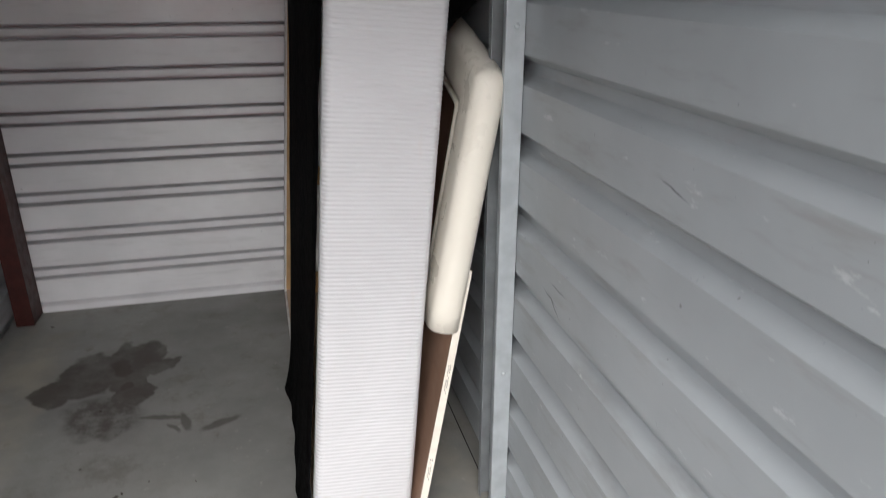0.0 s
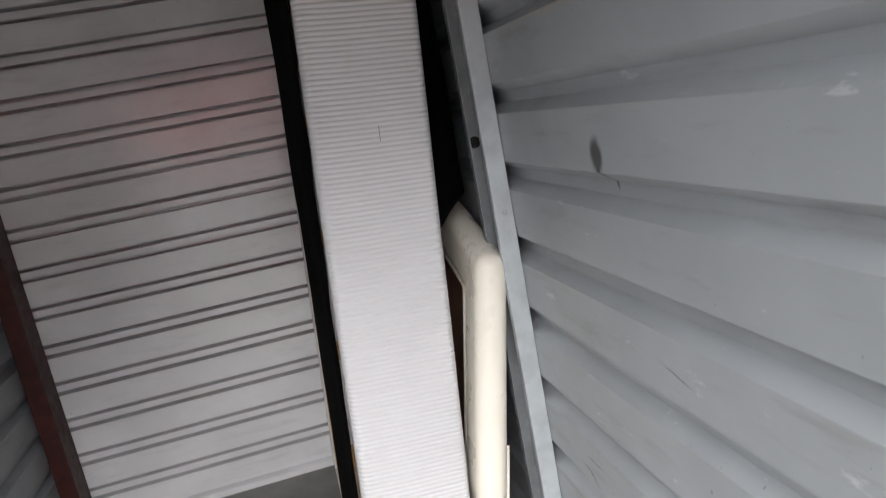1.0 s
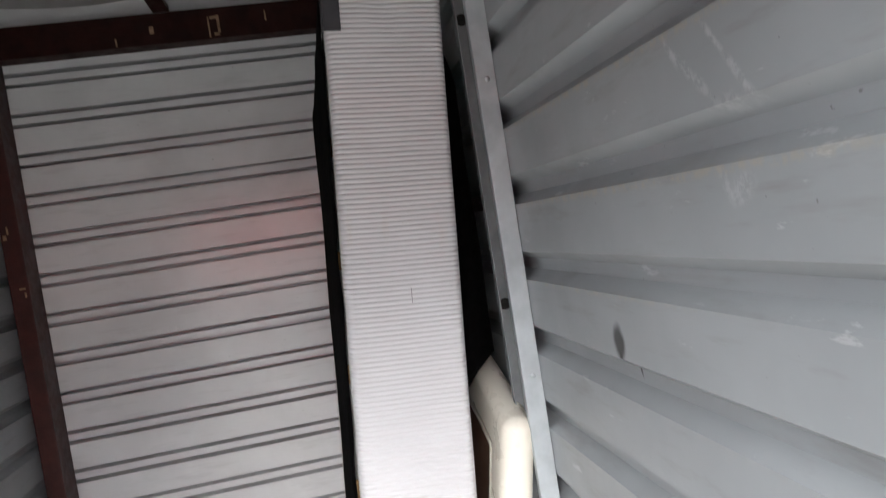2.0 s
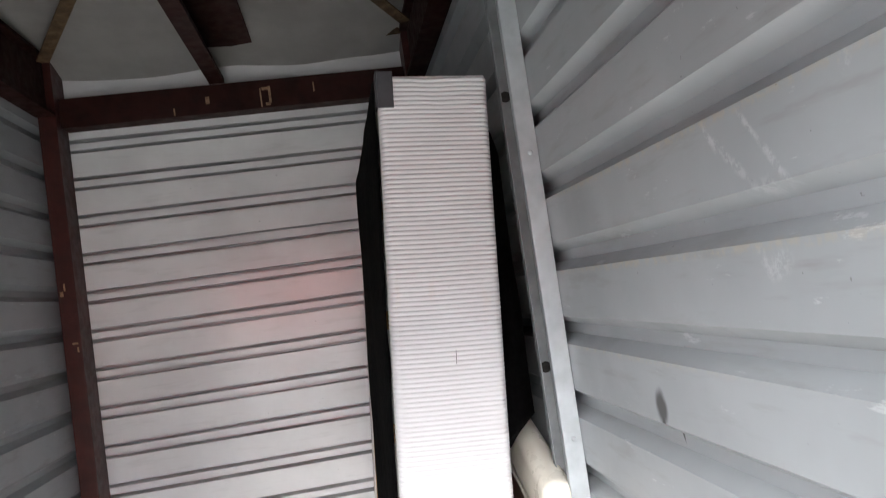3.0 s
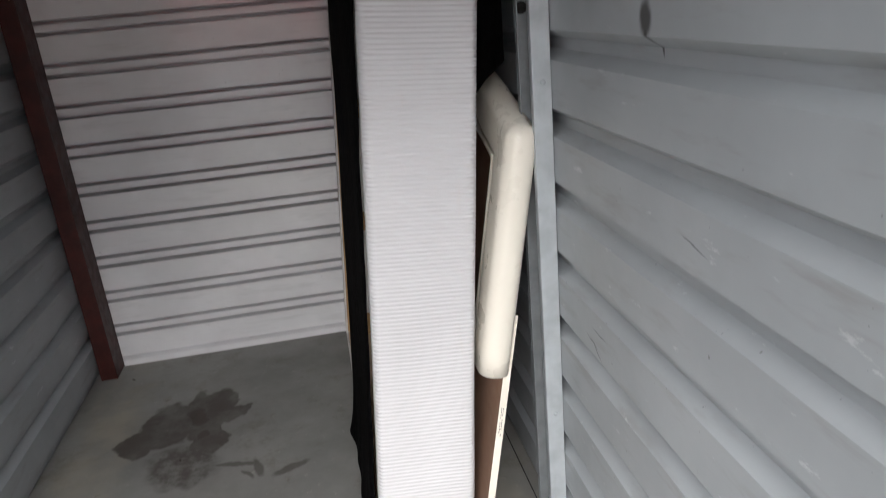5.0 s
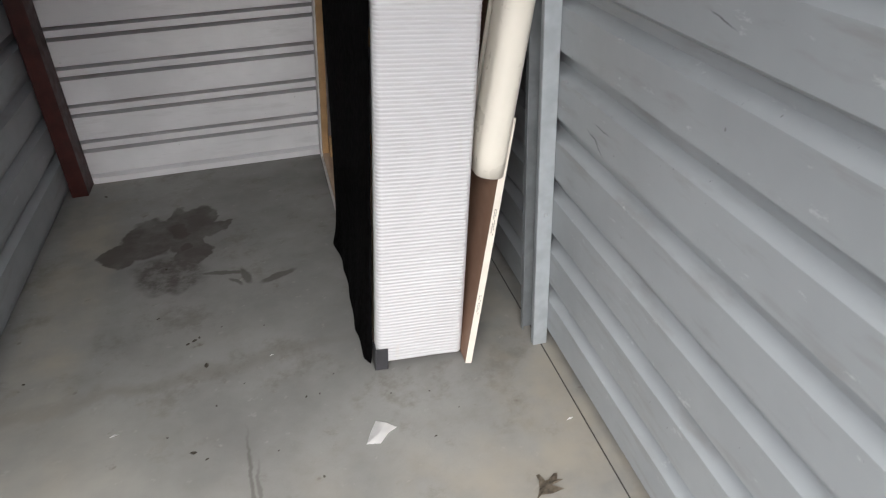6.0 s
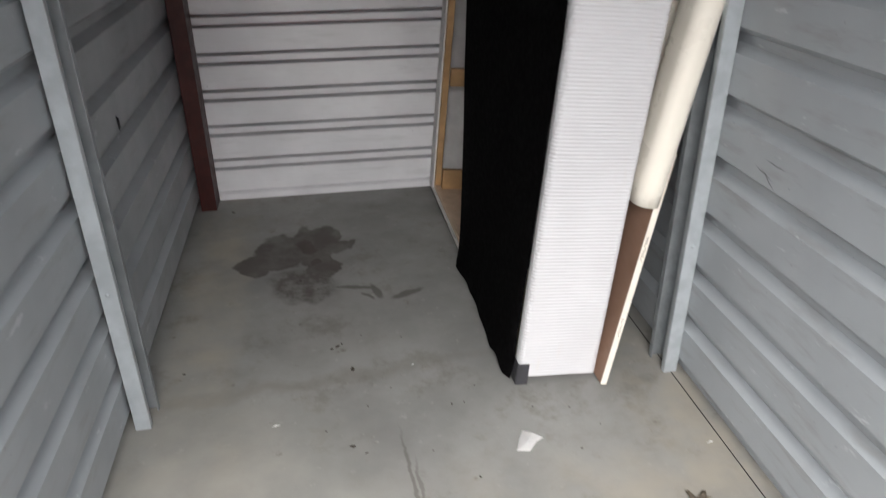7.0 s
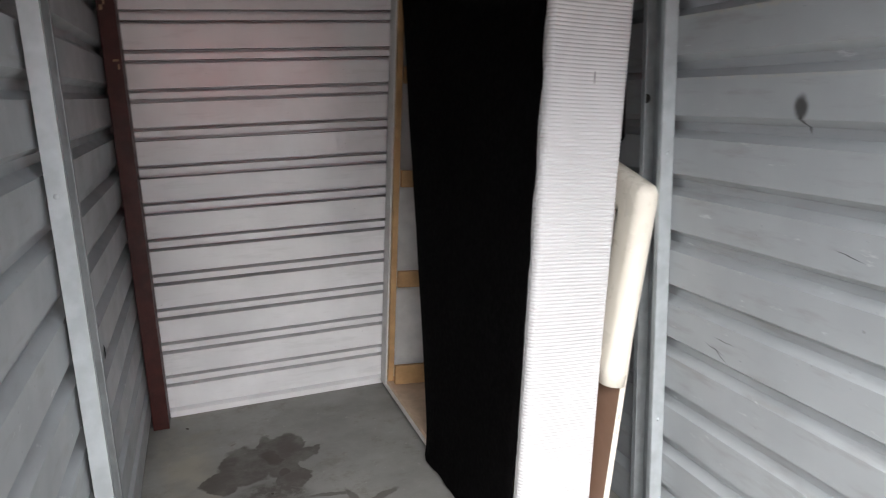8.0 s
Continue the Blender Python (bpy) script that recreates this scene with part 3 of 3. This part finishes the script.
# ---- litter ----
def scrap(name, outline, z, mat, label, category):
    bm = bmesh.new()
    cx = sum(p[0] for p in outline) / len(outline)
    cy = sum(p[1] for p in outline) / len(outline)
    mid = bm.verts.new((0, 0, 0.004))
    ring = [bm.verts.new((x - cx, y - cy, 0.001 + 0.003 * (i % 2))) for i, (x, y) in enumerate(outline)]
    for i in range(len(ring)):
        bm.faces.new((mid, ring[i], ring[(i + 1) % len(ring)]))
    bmesh.ops.solidify(bm, geom=bm.faces[:], thickness=0.0006)
    ob = part(name, bm, mat)
    ob.location = (cx, cy, z)
    return tagged(ob, label, category)


scrap("paper_scrap", [(-0.036, -0.190), (-0.012, -0.206), (0.012, -0.226), (-0.012, -0.242), (-0.036, -0.268), (-0.070, -0.264), (-0.055, -0.225)], 0.001, PAPER, "torn white paper scrap on the concrete", "paper")
scrap("paper_scrap", [(0.243, -0.528), (0.262, -0.524), (0.284, -0.535), (0.278, -0.548), (0.255, -0.560), (0.236, -0.566)], 0.001, PAPER, "small torn white paper scrap near a leaf", "paper")
for fx, fy, fr in ((-0.283, 0.147, 0.006), (-0.682, -0.058, 0.012), (0.435, -0.319, 0.010), (0.381, -0.583, 0.009), (0.209, -0.534, 0.006)):
    scrap("paper_fleck", [(fx - fr, fy - 0.002), (fx, fy + 0.3 * fr), (fx + fr, fy + 0.003), (fx + 0.2 * fr, fy - 0.4 * fr)], 0.001, PAPER, "tiny white paper fleck on the concrete", "paper")
LOBES = [(-0.039, -0.032), (-0.025, -0.013), (-0.022, -0.005), (-0.016, 0.016), (-0.017, 0.033), (-0.009, 0.032), (-0.003, 0.013), (0.005, 0.011), (0.024, 0.027), (0.032, 0.024), (0.026, 0.01), (0.039, 0.003), (0.014, -0.001), (-0.013, -0.010), (0.011, -0.015), (0.031, -0.022), (0.001, -0.025), (-0.025, -0.024)]
scrap("dry_leaf", [(0.309 + x, -0.495 + y) for x, y in LOBES], 0.001, LEAF, "dry brown lobed leaf on the concrete", "leaf")

# opposite row of units across the driveway: unseen, added for the back wall's reflection
row_b = new("storage_building")
row_b.location = (0, -8.5, 0)
tagged(row_b, "unseen white masonry storage row with red loading doors opposite", "building")
part("wall", block(-14, 14, -6, 0, -0.05, 3.3), FACADE, row_b)
for k in range(8):
    x = -11.0 + 3.0 * k
    part("door", block(x, x + 2.6, 0.0, 0.03, 1.15, 2.5), RED, row_b, "red steel loading door")

# ---- marks on the partitions ----
def blot(parent, pts, mat, label, name="smudge"):
    """A thin flat patch on a side wall; pts as (x, y, z) outline, both faces built."""
    bm = bmesh.new()
    f = bm.faces.new([bm.verts.new(p) for p in pts])
    bmesh.ops.solidify(bm, geom=[f], thickness=0.0012)
    return part(name, bm, mat, parent, label)


for y, z, h in ((0.470, 0.720, 0.028), (0.482, 0.712, 0.02)):
    blot(wall_left, [(XL + 0.002, y, z), (XL + 0.002, y + 0.011, z), (XL + 0.002, y + 0.014, z - 1.5 * h), (XL + 0.002, y + 0.004, z - 1.5 * h)], GRIME, "small dark stroke", "scratch")

# ---- floor joint and crumbs ----
joint = part("floor_joint", block(0.469, 0.4715, YF, 0.6, 0.0, 0.0012), GRIME)
tagged(joint, "thin dark joint in the concrete beside the partition", "floor joint", kind="structure")

def crumb(x, y, r):
    bm = bmesh.new()
    bmesh.ops.create_icosphere(bm, subdivisions=1, radius=r)
    for v in bm.verts:
        v.co *= 0.7 + 0.6 * random.random()
        v.co.z *= 0.4
    lo = min(v.co.z for v in bm.verts)
    bmesh.ops.scale(bm, vec=(1.2, 0.7, 0.7), verts=bm.verts)
    lo *= 0.7
    ob = part("dirt_crumb", bm, DEBRIS)
    ob.location = (x, y, -lo)
    ob.rotation_euler = (0, 0, random.random() * 6)
    return tagged(ob, "dark dirt crumb on the concrete", "dirt", group="dirt crumbs")


for x, y, r in ((-0.464, 0.154, 0.012), (-0.503, 0.282, 0.009), (-0.49, 0.295, 0.006), (-0.914, 1.382, 0.009), (-0.62, 0.43, 0.005), (-0.30, 0.30, 0.004),
                (-0.62, 0.72, 0.006), (-0.20, -0.05, 0.005), (-0.12, 0.02, 0.004), (0.02, -0.10, 0.004), (-0.45, -0.20, 0.006), (-0.18, -0.33, 0.005),
                (0.10, -0.28, 0.005), (-0.03, -0.45, 0.007), (0.08, -0.52, 0.005), (-0.22, -0.50, 0.006), (-0.55, -0.10, 0.004), (-0.96, 0.22, 0.007),
                (0.12, -0.12, 0.004), (0.18, -0.20, 0.003), (-0.36, 0.05, 0.004), (-0.28, -0.22, 0.004), (0.0, -0.60, 0.006), (-0.40, -0.55, 0.005),
                (-0.522, 0.271, 0.008), (-0.426, 0.33, 0.004), (-0.484, -0.17, 0.009), (-0.164, -0.049, 0.004), (-0.433, -0.018, 0.005)):
    crumb(x, y, r * 0.75)
